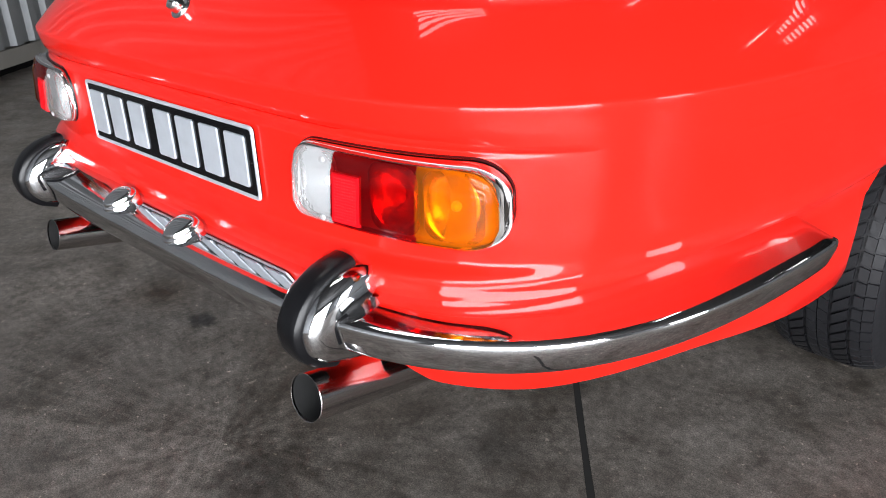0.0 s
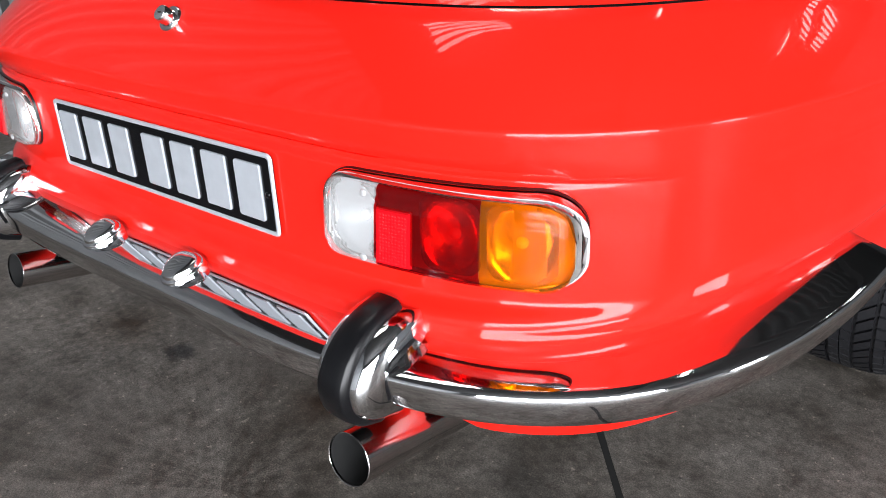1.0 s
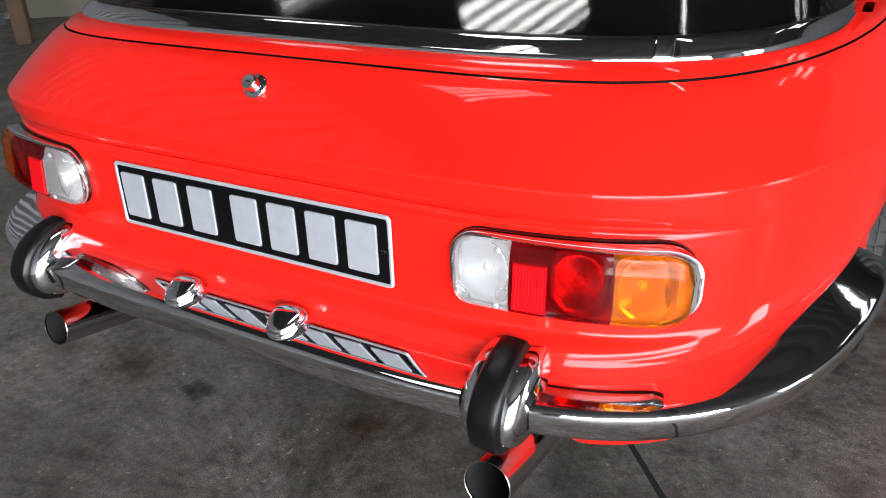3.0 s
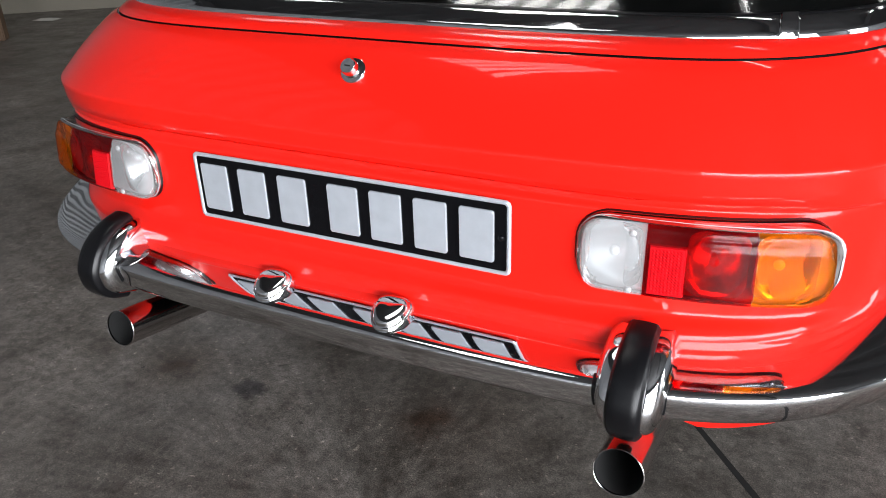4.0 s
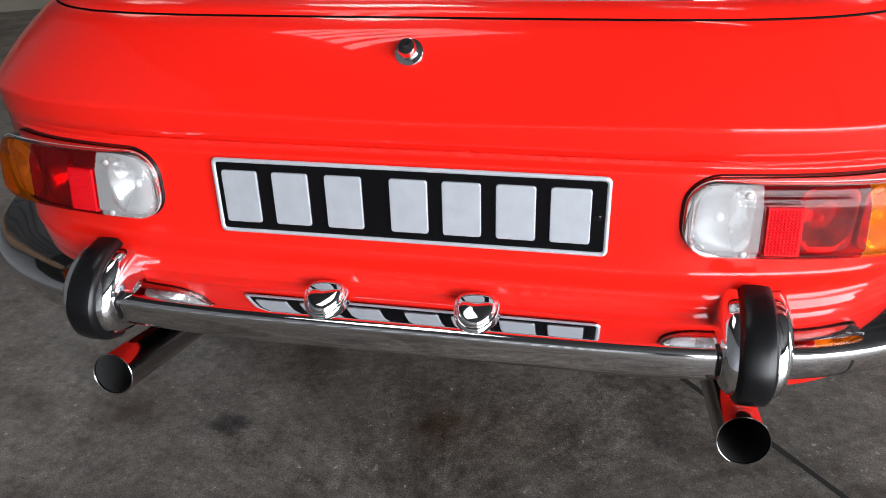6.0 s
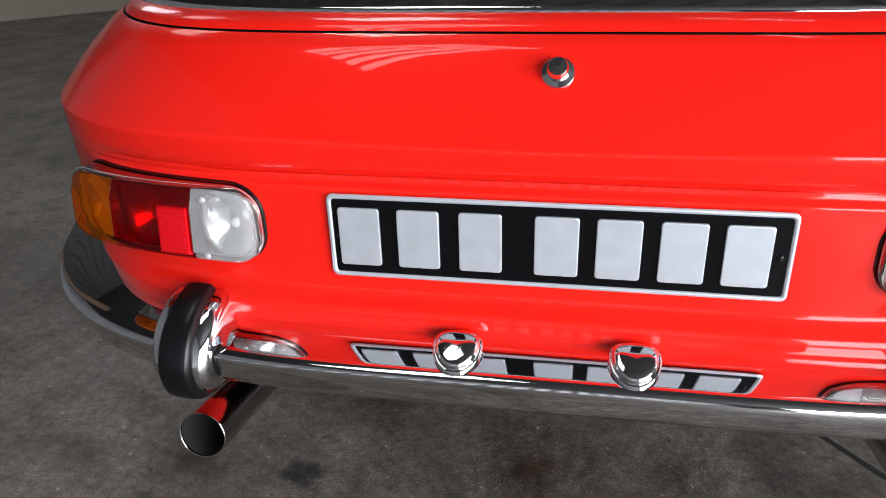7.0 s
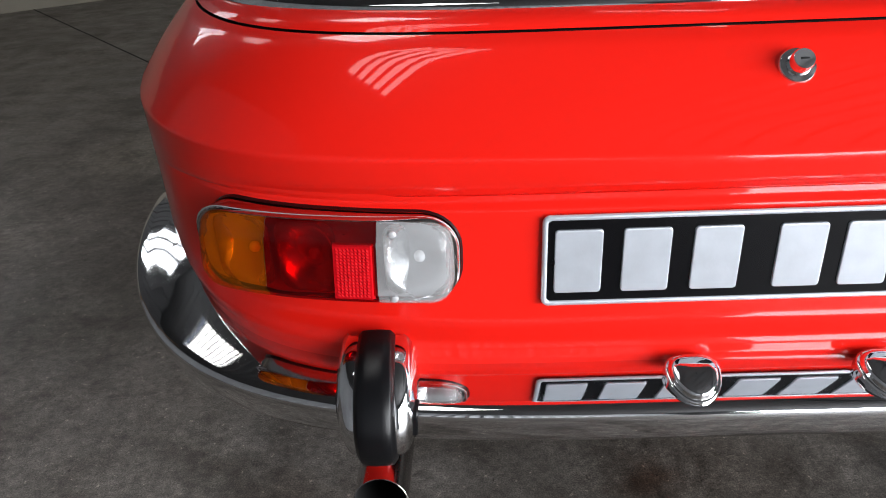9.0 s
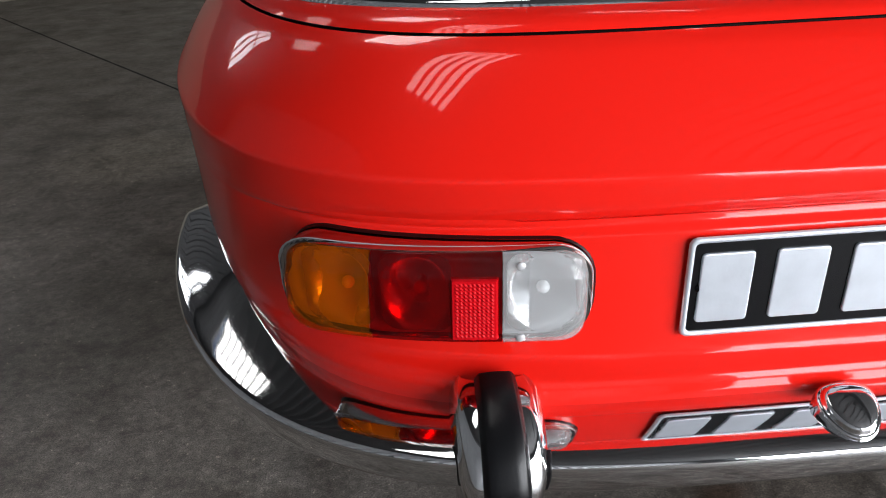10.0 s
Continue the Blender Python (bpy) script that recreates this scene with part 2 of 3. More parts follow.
DOOR_B, EAST_FILL, DOOR_TOP = (-1.9, 4.8), (-5.3, -3.4), 3.6
WINDOW = (-0.8, -0.2, 2.45, 4.0)
SHEET = "ribbed galvanised metal sheet wall of the workshop"
wall_run("wall_west_1", (WEST, SOUTH), (WEST, NORTH), CORRUGATED, SHEET, z0=0.18, rib=0.035)
wall_run("wall_north_1", (WEST, NORTH), (EAST, NORTH), BLOCK, "pale rendered lower wall closing the workshop", z1=1.3)
wall_run("wall_north_2", (WEST, NORTH), (EAST, NORTH), ROOF, "dark sheet metal above the rendered wall", z0=1.3, z1=WINDOW[2], rib=0.035)
wall_run("wall_north_3", (WEST, NORTH), (WINDOW[0], NORTH), ROOF, "dark sheet metal beside a high window", z0=WINDOW[2], z1=WINDOW[3], rib=0.035)
wall_run("wall_north_4", (WINDOW[1], NORTH), (EAST, NORTH), ROOF, "dark sheet metal beside a high window", z0=WINDOW[2], z1=WINDOW[3], rib=0.035)
wall_run("wall_north_5", (WEST, NORTH), (EAST, NORTH), ROOF, "dark sheet metal over a high window", z0=WINDOW[3], rib=0.035)
# unseen east and south walls, added to close the room
wall_run("wall_east_1", (EAST, NORTH), (EAST, EAST_FILL[1]), CORRUGATED, SHEET, rib=0.035)
wall_run("wall_east_2", (EAST, EAST_FILL[0]), (EAST, SOUTH), CORRUGATED, SHEET, rib=0.035)
wall_run("wall_east_3", (EAST, EAST_FILL[1]), (EAST, EAST_FILL[0]), CORRUGATED, "ribbed metal sheet over a wide opening out of view", z0=DOOR_TOP, rib=0.035)
wall_run("wall_south_1", (EAST, SOUTH), (DOOR_B[1], SOUTH), CORRUGATED, SHEET, rib=0.035)
wall_run("wall_south_2", (DOOR_B[0], SOUTH), (WEST, SOUTH), CORRUGATED, SHEET, rib=0.035)
wall_run("wall_south_3", (DOOR_B[1], SOUTH), (DOOR_B[0], SOUTH), CORRUGATED, "ribbed metal sheet over a wide opening out of view", z0=DOOR_TOP, rib=0.035)
wall_run("kerb", (WEST + 0.06, SOUTH), (WEST + 0.06, NORTH), KERB, "grey plinth beam under the sheet wall", z0=0.08, z1=0.18, thick=0.25)
# set-back black strip: the shade of the gap is put into its colour
wall_run("plinth_gap", (WEST - 0.10, SOUTH), (WEST - 0.10, NORTH), GAP_BLACK, "black strip painted for the shade under the plinth beam", z0=0, z1=0.09)

bm = bmesh.new()
bmesh.ops.create_grid(bm, x_segments=2, y_segments=2, size=60)
tagged(new("floor", from_bm("floor", bm, CONCRETE)), "worn grey-brown stained concrete workshop floor", "floor", kind="structure")

# the joint that runs across the floor
ja, jb = Vector((0.97, -0.12, 0)), Vector((-4.2, 6.28, 0))
jd = (jb - ja).normalized()
jn = Vector((-jd.y, jd.x, 0))
rows = []
for i in range(141):
    s = (jb - ja).length * i / 140
    w = 0.0065 + 0.0025 * noise.noise((s * 9, 0, 0))
    o = 0.003 * noise.noise((s * 3, 4, 0))
    c = ja + jd * s + jn * o
    rows.append([c - jn * w + Vector((0, 0, 0.0006)), c + Vector((0, 0, 0.0012)), c + jn * w + Vector((0, 0, 0.0006))])
tagged(new("floor_joint", grid_mesh("floor_joint", rows, JOINT)), "dark filled expansion joint across the concrete floor", "floor joint", kind="structure")

# a timber post by the sheet wall, and a scrap of paper on the floor
POST = material("old_timber", (0.16, 0.095, 0.055), 0.75, vary=0.5, scale=6, bump=0.002, bump_scale=40)
PAPER = material("paper", (0.75, 0.73, 0.68), 0.8, vary=0.1, scale=20)
bm = bmesh.new()
bmesh.ops.create_cube(bm, size=1)
bmesh.ops.scale(bm, verts=bm.verts, vec=(0.11, 0.11, HEIGHT - 0.3))
bmesh.ops.bevel(bm, geom=bm.edges[:], offset=0.008, segments=2, affect="EDGES")
bmesh.ops.translate(bm, verts=bm.verts, vec=(0, 0, (HEIGHT - 0.3) / 2))
post = tagged(new("timber_post", from_bm("timber_post", bm, POST)), "brown rough timber post standing near the sheet wall", "post")
post.matrix_world = pose(-4.88, 2.86, 0, 0, 0, 39)
rows = []
for i in range(7):
    rows.append([Vector((-0.10 + 0.2 * i / 6, -0.07 + 0.14 * j / 5, 0.003 + 0.012 * noise.noise((i * 0.5, j * 0.5, 3)) ** 2)) for j in range(6)])
paper = tagged(new("paper_scrap", grid_mesh("paper_scrap", rows, PAPER)), "small white scrap of paper lying on the concrete", "paper")
paper.matrix_world = pose(-5.3, 3.61, 0, 0, 0, 20)

# ---- roof with skylights ----
SKYLIGHTS = [(-1.45, -0.05, 0.3, 1.12), (-1.3, -0.5, 4.1, 5.5), (0.1, 1.2, 2.3, 3.3), (5.75, 6.5, 1.7, 3.0), (6.68, 7.4, 1.7, 3.0)]


verts, faces = [], []


def beam(x0, x1, y0, y1, z0, z1):
    base = len(verts)
    for z in (z0, z1):
        for x, y in ((x0, y0), (x1, y0), (x1, y1), (x0, y1)):
            verts.append(TURNED @ Vector((x, y, z)))
    for f in ((0, 3, 2, 1), (4, 5, 6, 7), (0, 1, 5, 4), (1, 2, 6, 5), (2, 3, 7, 6), (3, 0, 4, 7)):
        faces.append(tuple(base + i for i in f))


ys = sorted({-14.0, 14.0, *(v for s in SKYLIGHTS for v in s[2:])})
for y0, y1 in zip(ys, ys[1:]):
    x = -14.0
    for a, b, c, d in sorted(s for s in SKYLIGHTS if s[2] <= y0 and y1 <= s[3]):
        beam(x, a, y0, y1, HEIGHT, HEIGHT + 0.05)
        x = b
    beam(x, 16.0, y0, y1, HEIGHT, HEIGHT + 0.05)
for k in range(-65, 70):
    x = -14.0
    for a, b, c, d in sorted(s for s in SKYLIGHTS if s[2] - 0.1 < k * 0.2 < s[3]):
        beam(x, a, k * 0.2, k * 0.2 + 0.09, HEIGHT - 0.014, HEIGHT - 0.001)
        x = b
    beam(x, 16.0, k * 0.2, k * 0.2 + 0.09, HEIGHT - 0.014, HEIGHT - 0.001)
for x in (-5.5, -2.5, 2.0, 5.55, 8.5):
    beam(x - 0.06, x + 0.06, -13, 13, HEIGHT - 0.28, HEIGHT - 0.031)
for a, b, c, d in SKYLIGHTS:
    for k in range(int((d - c) / 0.17)):
        beam(a, b, c + 0.09 + k * 0.17, c + 0.155 + k * 0.17, HEIGHT + 0.052, HEIGHT + 0.07)
tagged(new("ceiling", mesh_of("ceiling", verts, faces, ROOF)), "dark sheet metal workshop roof with steel beams and skylights", "ceiling", kind="structure")

for a, b, c, d in SKYLIGHTS:
    area_lamp("skylight", TURNED @ pose((a + b) / 2, (c + d) / 2, HEIGHT + 0.12), b - a, d - c, (3 if c == 2.3 else 1) * SKY_WATTS * (b - a) * (d - c), (1.0, 0.98, 0.95))


def opening_lamp(a, b, inward, watts):
    a, b = TURNED @ Vector((*a, DOOR_TOP / 2)), TURNED @ Vector((*b, DOOR_TOP / 2))
    n = TURNED.to_3x3() @ Vector((*inward, 0))
    c = (a + b) / 2 - n * 0.06
    area_lamp("opening", look(c, c + n), (b - a).length, DOOR_TOP - 0.1, watts * (b - a).length * DOOR_TOP)


opening_lamp((DOOR_B[0], SOUTH), (DOOR_B[1], SOUTH), (0, 1), DOOR_WATTS * 1.0)
# added fill with no known source: lights the right side from the east
opening_lamp((EAST, EAST_FILL[0]), (EAST, EAST_FILL[1]), (-1, 0), DOOR_WATTS * 0.6)

wa = TURNED @ Vector(((WINDOW[0] + WINDOW[1]) / 2, NORTH + 0.05, (WINDOW[2] + WINDOW[3]) / 2))
area_lamp("high_window", look(wa, wa + TURNED.to_3x3() @ Vector((0, -1, 0))), WINDOW[1] - WINDOW[0], WINDOW[3] - WINDOW[2], 14 * 0.93)


FRAME = material("window_frame_paint", (0.10, 0.10, 0.10), 0.5, vary=0.3, scale=20)
high = tagged(new("window_1"), "high steel-framed window in the dark sheet wall", "window", kind="structure")
high.matrix_world = TURNED @ pose((WINDOW[0] + WINDOW[1]) / 2, NORTH - 0.03, (WINDOW[2] + WINDOW[3]) / 2)
bpy.context.view_layer.update()
ww, wh = WINDOW[1] - WINDOW[0], WINDOW[3] - WINDOW[2]
for k in (-0.5, -0.1, 0.2, 0.5):
    part("mullion", box_mesh("mullion", 0.055, 0.05, wh, FRAME, 0.006, (k * ww, 0, 0)), None).parent = high
for k in (-0.5, 0.05, 0.5):
    part("transom", box_mesh("transom", ww, 0.04, 0.05, FRAME, 0.006, (0, 0.002, k * wh)), None).parent = high

# bare tube lights under the roof
def tube_light(x, y0, y1):
    at = TURNED @ pose(x, (y0 + y1) / 2, HEIGHT - 0.03)
    light = tagged(new("ceiling_light"), "slim white fluorescent tube light fixed under the roof", "ceiling light")
    light.matrix_world = at
    bpy.context.view_layer.update()
    long = y1 - y0
    batten = part("batten", box_mesh("batten", 0.06, long, 0.045, TUBE_BODY, 0.006, (0, 0, -0.0225)))
    batten.parent = light
    bm = bmesh.new()
    bmesh.ops.create_cone(bm, cap_ends=True, segments=16, radius1=0.016, radius2=0.016, depth=long - 0.08)
    bmesh.ops.rotate(bm, verts=bm.verts, matrix=Matrix.Rotation(radians(90), 3, "X"))
    bmesh.ops.translate(bm, verts=bm.verts, vec=(0, 0, -0.075))
    tube = part("tube", from_bm("tube", bm, TUBE), None, "glowing white tube")
    tube.parent = light
    for k in (-1, 1):
        holder = part("end_holder", box_mesh("end_holder", 0.03, 0.035, 0.055, TUBE_BODY, 0.004, (0, k * (long / 2 - 0.025), -0.068)))
        holder.parent = light


tube_light(2.3, 0.7, 1.9)
tube_light(5.5, 0.8, 1.6)

# ---- the car's shell ----
DEPTH, POWER = 0.9, 5.8
# height, rearmost y on the centre line, half width
SHELL = [(0.29, 0.052, 0.802), (0.36, 0.016, 0.822), (0.42, -0.004, 0.822), (0.465, -0.014, 0.817), (0.480, -0.0185, 0.815), (0.490, -0.0205, 0.816), (0.498, -0.0205, 0.8195), (0.505, -0.0178, 0.825), (0.511, -0.0122, 0.8305), (0.517, -0.0083, 0.8345), (0.524, -0.0065, 0.837),
         (0.534, -0.0058, 0.8388), (0.542, -0.0057, 0.8400), (0.550, -0.0056, 0.841), (0.58, -0.0055, 0.842), (0.654, -0.0055, 0.8455), (0.660, -0.001, 0.846), (0.664, 0.0048, 0.846), (0.668, 0.0085, 0.8463), (0.672, 0.0085, 0.8465), (0.676, 0.005, 0.847), (0.682, 0.001, 0.848), (0.690, -0.0015, 0.8485),
         (0.7005, -0.004, 0.850), (0.7035, -0.0037, 0.850), (0.7062, -0.0022, 0.8495), (0.709, 0.0002, 0.8485), (0.712, 0.0027, 0.847), (0.74, 0.0262, 0.8335), (0.76, 0.0442, 0.822),
         (0.785, 0.0682, 0.805), (0.800, 0.0838, 0.7945), (0.806, 0.0912, 0.790), (0.8095, 0.0970, 0.787), (0.812, 0.1045, 0.784), (0.823, 0.1178, 0.772), (0.8305, 0.137, 0.758), (0.8355, 0.173, 0.743), (0.839, 0.205, 0.735)]
FRONT = 2.3


def recess(r, z):
    """How far the lamp and plate panel lies in, by the share of the half width and the height."""
    along = 1 - step(0.765, 0.83, r)
    deep = 0.0055 + 0.006 * step(0.35, 0.60, r)
    return along * deep * step(0.508, 0.527, z) * (1 - step(0.660, 0.668, z))


def shell(a, z):
    """The shell at plan parameter a (0 middle, 1 where the side runs straight, more: along the side) and height z."""
    y0, w = smooth_keys(SHELL, z)
    # the bulge over the bumper dies away round the corner
    if 0.42 < z < 0.55:
        y0 += step(0.88, 1.02, abs(a)) * (-0.006 - y0)
    if 0.645 < z < 0.7005:
        y0 += step(0.62, 0.84, abs(a)) * (-0.0055 + 0.0015 * (z - 0.645) / 0.0555 - y0)
    s = 1 if a >= 0 else -1
    a = abs(a)
    if a <= 1:
        r = a
        y = y0 + DEPTH * (1 - math.sqrt(max(0.0, 1 - r ** POWER)))
    else:
        r = 1.0
        y = y0 + DEPTH + (a - 1)
    # the crease climbs a little outward
    climb = step(0.672, 0.700, z) * min(1.0, max(0.0, (0.812 - z) / 0.105)) * (0.004 + 0.006 * step(0.0, 0.5, r))
    return Vector((s * r * w, y + recess(r, z), z + climb))


def shell_at(x, z):
    return shell(x / float(smooth_keys(SHELL, z)[1]), z)


def normal_at(x, z):
    e = 0.002
    u, v = shell_at(x + e, z) - shell_at(x - e, z), shell_at(x, z + e) - shell_at(x, z - e)
    return u.cross(v).normalized()


def bottom_edge(a):
    """Height of the shell's lower edge: raised over the pipes, low along the sides, cut by the wheel arch."""
    p = shell(a, 0.36)
    x, y = abs(p.x), p.y
    z = 0.360 - 0.030 * step(0.47, 0.525, x) + 0.016 * step(0.62, 0.75, x) - 0.050 * step(0.30, 0.66, y)
    if y > 0.70:
        q = 0.385 ** 2 - (y - 1.115) ** 2
        if q > 0:
            z = max(z, 0.27 + math.sqrt(q))
    return z


half = [0.93 * i / 46 for i in range(47)]
half += [(math.sin(t)) ** (2 / POWER) for t in np.linspace(math.asin(0.93 ** (POWER / 2)), math.pi / 2, 22)[1:]]
half += [1 + (FRONT - 0.9) * i / 46 for i in range(1, 47)]
PLAN = [-a for a in half[:0:-1]] + half


def levels(z0, z1, n):
    return [z0 + (z1 - z0) * i / n for i in range(n + 1)]


def shell_sheet(name, zs, mat, plan=PLAN, clip=True, close=None, cut=False):
    rows = []
    for z in zs:
        row = []
        for a in plan:
            zz = max(z, bottom_edge(a)) if clip else z
            zz = min(zz, zs[-1])
            if z == close and abs(a) > 0.50:
                zz = 0.6712
            row.append(shell(a, zz))
        rows.append(row)
    me = grid_mesh(name, rows, mat, sharp=50)
    if cut:
        # the lamps sit in openings through the panel
        bm = bmesh.new()
        bm.from_mesh(me)
        gone = []
        for f in bm.faces:
            q = f.calc_center_median()
            dx, dz = max(abs(abs(q.x) - 0.484) - 0.104, 0), max(abs(q.z - 0.6035) - 0.018, 0)
            if math.hypot(dx, dz) < 0.026:
                gone.append(f)
        bmesh.ops.delete(bm, geom=gone, context="FACES")
        bm.to_mesh(me)
        bm.free()
    return me


car = new("car")
car.location = (0, 1.1, 0)
bpy.context.view_layer.update()
tagged(car, "glossy red classic coupe with chrome rear bumper parked on concrete", "car")

part("body", shell_sheet("body", levels(0.29, 0.46, 10) + levels(0.466, 0.488, 6) + levels(0.490, 0.530, 24) + levels(0.534, 0.648, 19) + levels(0.651, 0.666, 10) + [0.669], RED, close=0.669, cut=True), car)
LID = [0.6712] + levels(0.676, 0.697, 5) + levels(0.699, 0.714, 12) + levels(0.72, 0.8128, 14)
part("boot_lid", shell_sheet("boot_lid", LID, RED, clip=True), car, "red boot lid sloping down to a crisp crease")
part("rear_deck", shell_sheet("rear_deck", [0.8152] + levels(0.818, 0.839, 9), RED, clip=False), car)


def seam(name, z0, z1, depth, reach=9.0, mat=GAP_BLACK):
    """The dark gap between two panels, as a shallow channel."""
    rows = []
    for k, z in ((0, z0), (1, z0), (1, z1), (0, z1)):
        rows.append([shell(a, z) + Vector((0, 0, 0)) + k * depth * Vector((-math.copysign(abs(a) ** 6 if abs(a) < 1 else 1, a), 1 if abs(a) < 0.97 else 0.2, -0.3)) for a in PLAN if abs(a) < reach])
    return grid_mesh(name, rows, mat)


# the gap's darkness is put into the channel as black colour
part("lid_gap", seam("lid_gap", 0.8128, 0.8152, 0.012), car, "black-coloured channel in the gap above the boot lid")
part("lower_seam", seam("lower_seam", 0.669, 0.6712, 0.006, 0.51, RED), car, "thin dark seam under the boot lid")

# ---- rear window ----
def window_point(a, k):
    """k 0 at the trim's foot, 1 at the roof."""
    w = 0.725 - 0.19 * k
    r = min(abs(a), 1.0)
    y = 0.158 + 1.0 * k + 0.52 * (1 - math.sqrt(max(0.0, 1 - r ** 5)))* (1 - 0.5 * k)
    z = 0.842 + 0.33 * math.sin(k * 1.25) / math.sin(1.25) - 0.02 * k * r ** 2
    return Vector((math.copysign(r * w, a), y, z))


WP = [-a for a in half[:0:-1] if a <= 1] + [a for a in half if a <= 1]
trim_rows = []
for k, lift in ((-0.017, -0.006), (-0.0165, -0.002), (-0.0145, 0.0002), (-0.012, 0.0008), (-0.004, 0.0032), (0.004, 0.0048), (0.010, 0.0054), (0.0135, 0.0050), (0.0155, 0.003), (0.016, -0.002)):
    trim_rows.append([window_point(a, k) + Vector((0, 0, lift)) for a in WP])
window = part("rear_window", grid_mesh("rear_window", [[window_point(a, k) for a in WP] for k in levels(0.015, 1.0, 16)], GLASS), car, "sloping rear window glass reflecting the workshop")
part("window_trim", grid_mesh("window_trim", trim_rows, CHROME, sharp=40), window, "polished bright trim round the rear window")
clip_rows = []
for k, lift in ((-0.0185, -0.005), (-0.018, 0.002), (-0.015, 0.0045), (0.0, 0.0090), (0.012, 0.0100), (0.017, 0.0070), (0.018, 0.0)):
    clip_rows.append([window_point(x / 0.72, k) + Vector((0, 0, lift - (0.004 if i in (0, 4) else 0))) for i, x in enumerate((0.522, 0.524, 0.533, 0.542, 0.544))])
part("trim_clip", grid_mesh("trim_clip", clip_rows, CHROME, sharp=40), window, "small chrome joining clip on the window trim")
part("rubber_strip", grid_mesh("rubber_strip", [[window_point(a, k) + Vector((0, 0, l)) for a in WP] for k, l in ((0.0155, -0.002), (0.017, 0.0035), (0.024, 0.0030), (0.026, 0.0))], RUBBER), window)
# quarter panels and roof behind and above the window
roof_rows = []
for t in levels(0, 1, 14):
    row = []
    y = 1.16 + t * (FRONT - 1.16)
    for i in range(41):
        s = -1 + 2 * i / 40
        row.append(Vector((0.535 * s, y, 1.176 + 0.03 * math.sin(t * 2.2) - 0.02 * s * s)))
    roof_rows.append(row)
part("roof", grid_mesh("roof", roof_rows, RED), car)
for side in (-1, 1):
    rows = []
    for i in range(33):
        t = i / 32
        y = 0.6 + t * (FRONT - 0.6)
        top = window_point(side, min(max((y - 0.725) / 0.72, 0), 1)) if y < 1.44 else Vector((side * 0.535, y, 1.156 + 0.03 * math.sin((y - 1.16) / (FRONT - 1.16) * 2.2)))
        top.y = y
        low = Vector((side * 0.735, y, 0.842))
        rows.append([low.lerp(top, k / 8) + Vector((side * 0.02 * math.sin(k / 8 * math.pi), 0, 0)) for k in range(9)])
    part("quarter_panel", grid_mesh("quarter_panel", rows, RED), car)
part("parcel_shelf", box_mesh("parcel_shelf", 1.36, 1.3, 0.02, TRIM_IN, 0.004, (0, 1.05, 0.80)), car, "dark parcel shelf behind the rear window")
# plain dark box added to keep light from coming up through the shell
part("underbody_block", box_mesh("underbody_block", 1.25, 2.0, 0.05, UNDER, 0.01, (0, 1.25, 0.36)), car)
# unseen sheet added to close the car's cut-off front
part("bulkhead", box_mesh("bulkhead", 1.40, 0.03, 0.78, UNDER, 0.004, (0, FRONT - 0.05, 0.76)), car)


# ---- tail lamps ----
def lamp_outline(x0, x1, z0, z1, r, n=8):
    pts = []
    for cx, cz, a0 in ((x1 - r, z1 - r, 0), (x0 + r, z1 - r, 90), (x0 + r, z0 + r, 180), (x1 - r, z0 + r, 270)):
        for i in range(n + 1):
            t = radians(a0 + 90 * i / n)
            pts.append((cx + r * math.cos(t), cz + r * math.sin(t)))
    out = []
    for i, p in enumerate(pts):
        q = pts[(i + 1) % len(pts)]
        d = math.hypot(q[0] - p[0], q[1] - p[1])
        m = max(1, int(d / 0.012))
        out += [(p[0] + (q[0] - p[0]) * k / m, p[1] + (q[1] - p[1]) * k / m) for k in range(m)]
    return out


def lamp_point(side, x, z, off):
    """off metres outward of the panel, on the panel's own curve."""
    p, n = shell_at(x, z), normal_at(x, z)
    n = Vector((n.x, n.y, n.z * 0.3)).normalized()
    q = p + n * off
    return Vector((side * q.x, q.y, q.z))


def lamp_edge(x):
    """How far the lens's edge stands off the panel: the lamp runs straight while the corner turns away."""
    return float(smooth_keys([(0.30, 0.008), (0.352, 0.010), (0.431, 0.0150), (0.548, 0.023), (0.615, 0.030), (0.64, 0.031)], x)[0])


def lens_lift(x, z, x0, x1, z0, z1, full):
    """The lens's moulded face: raised, rounded down at its rim."""
    e = min(z - z0, z1 - z)
    f = min(max(e, 0) / 0.009, 1.0)
    g = min(max(min(x - x0, x1 - x), 0) / 0.014, 1.0)
    k = math.sqrt(max(0.0, 1 - (1 - f) ** 2)) * math.sqrt(max(0.0, 1 - (1 - g) ** 2))
    lean = 0.006 * (0.608 - z) / 0.052
    # a flange, then two moulded steps up to the face
    inner = 0.0022 * step(0.012, 0.0135, e) + 0.0022 * step(0.018, 0.0195, e + 0.004 * step(0.62, 0.60, z))
    return lamp_edge(x) + (full + lean + inner) * k


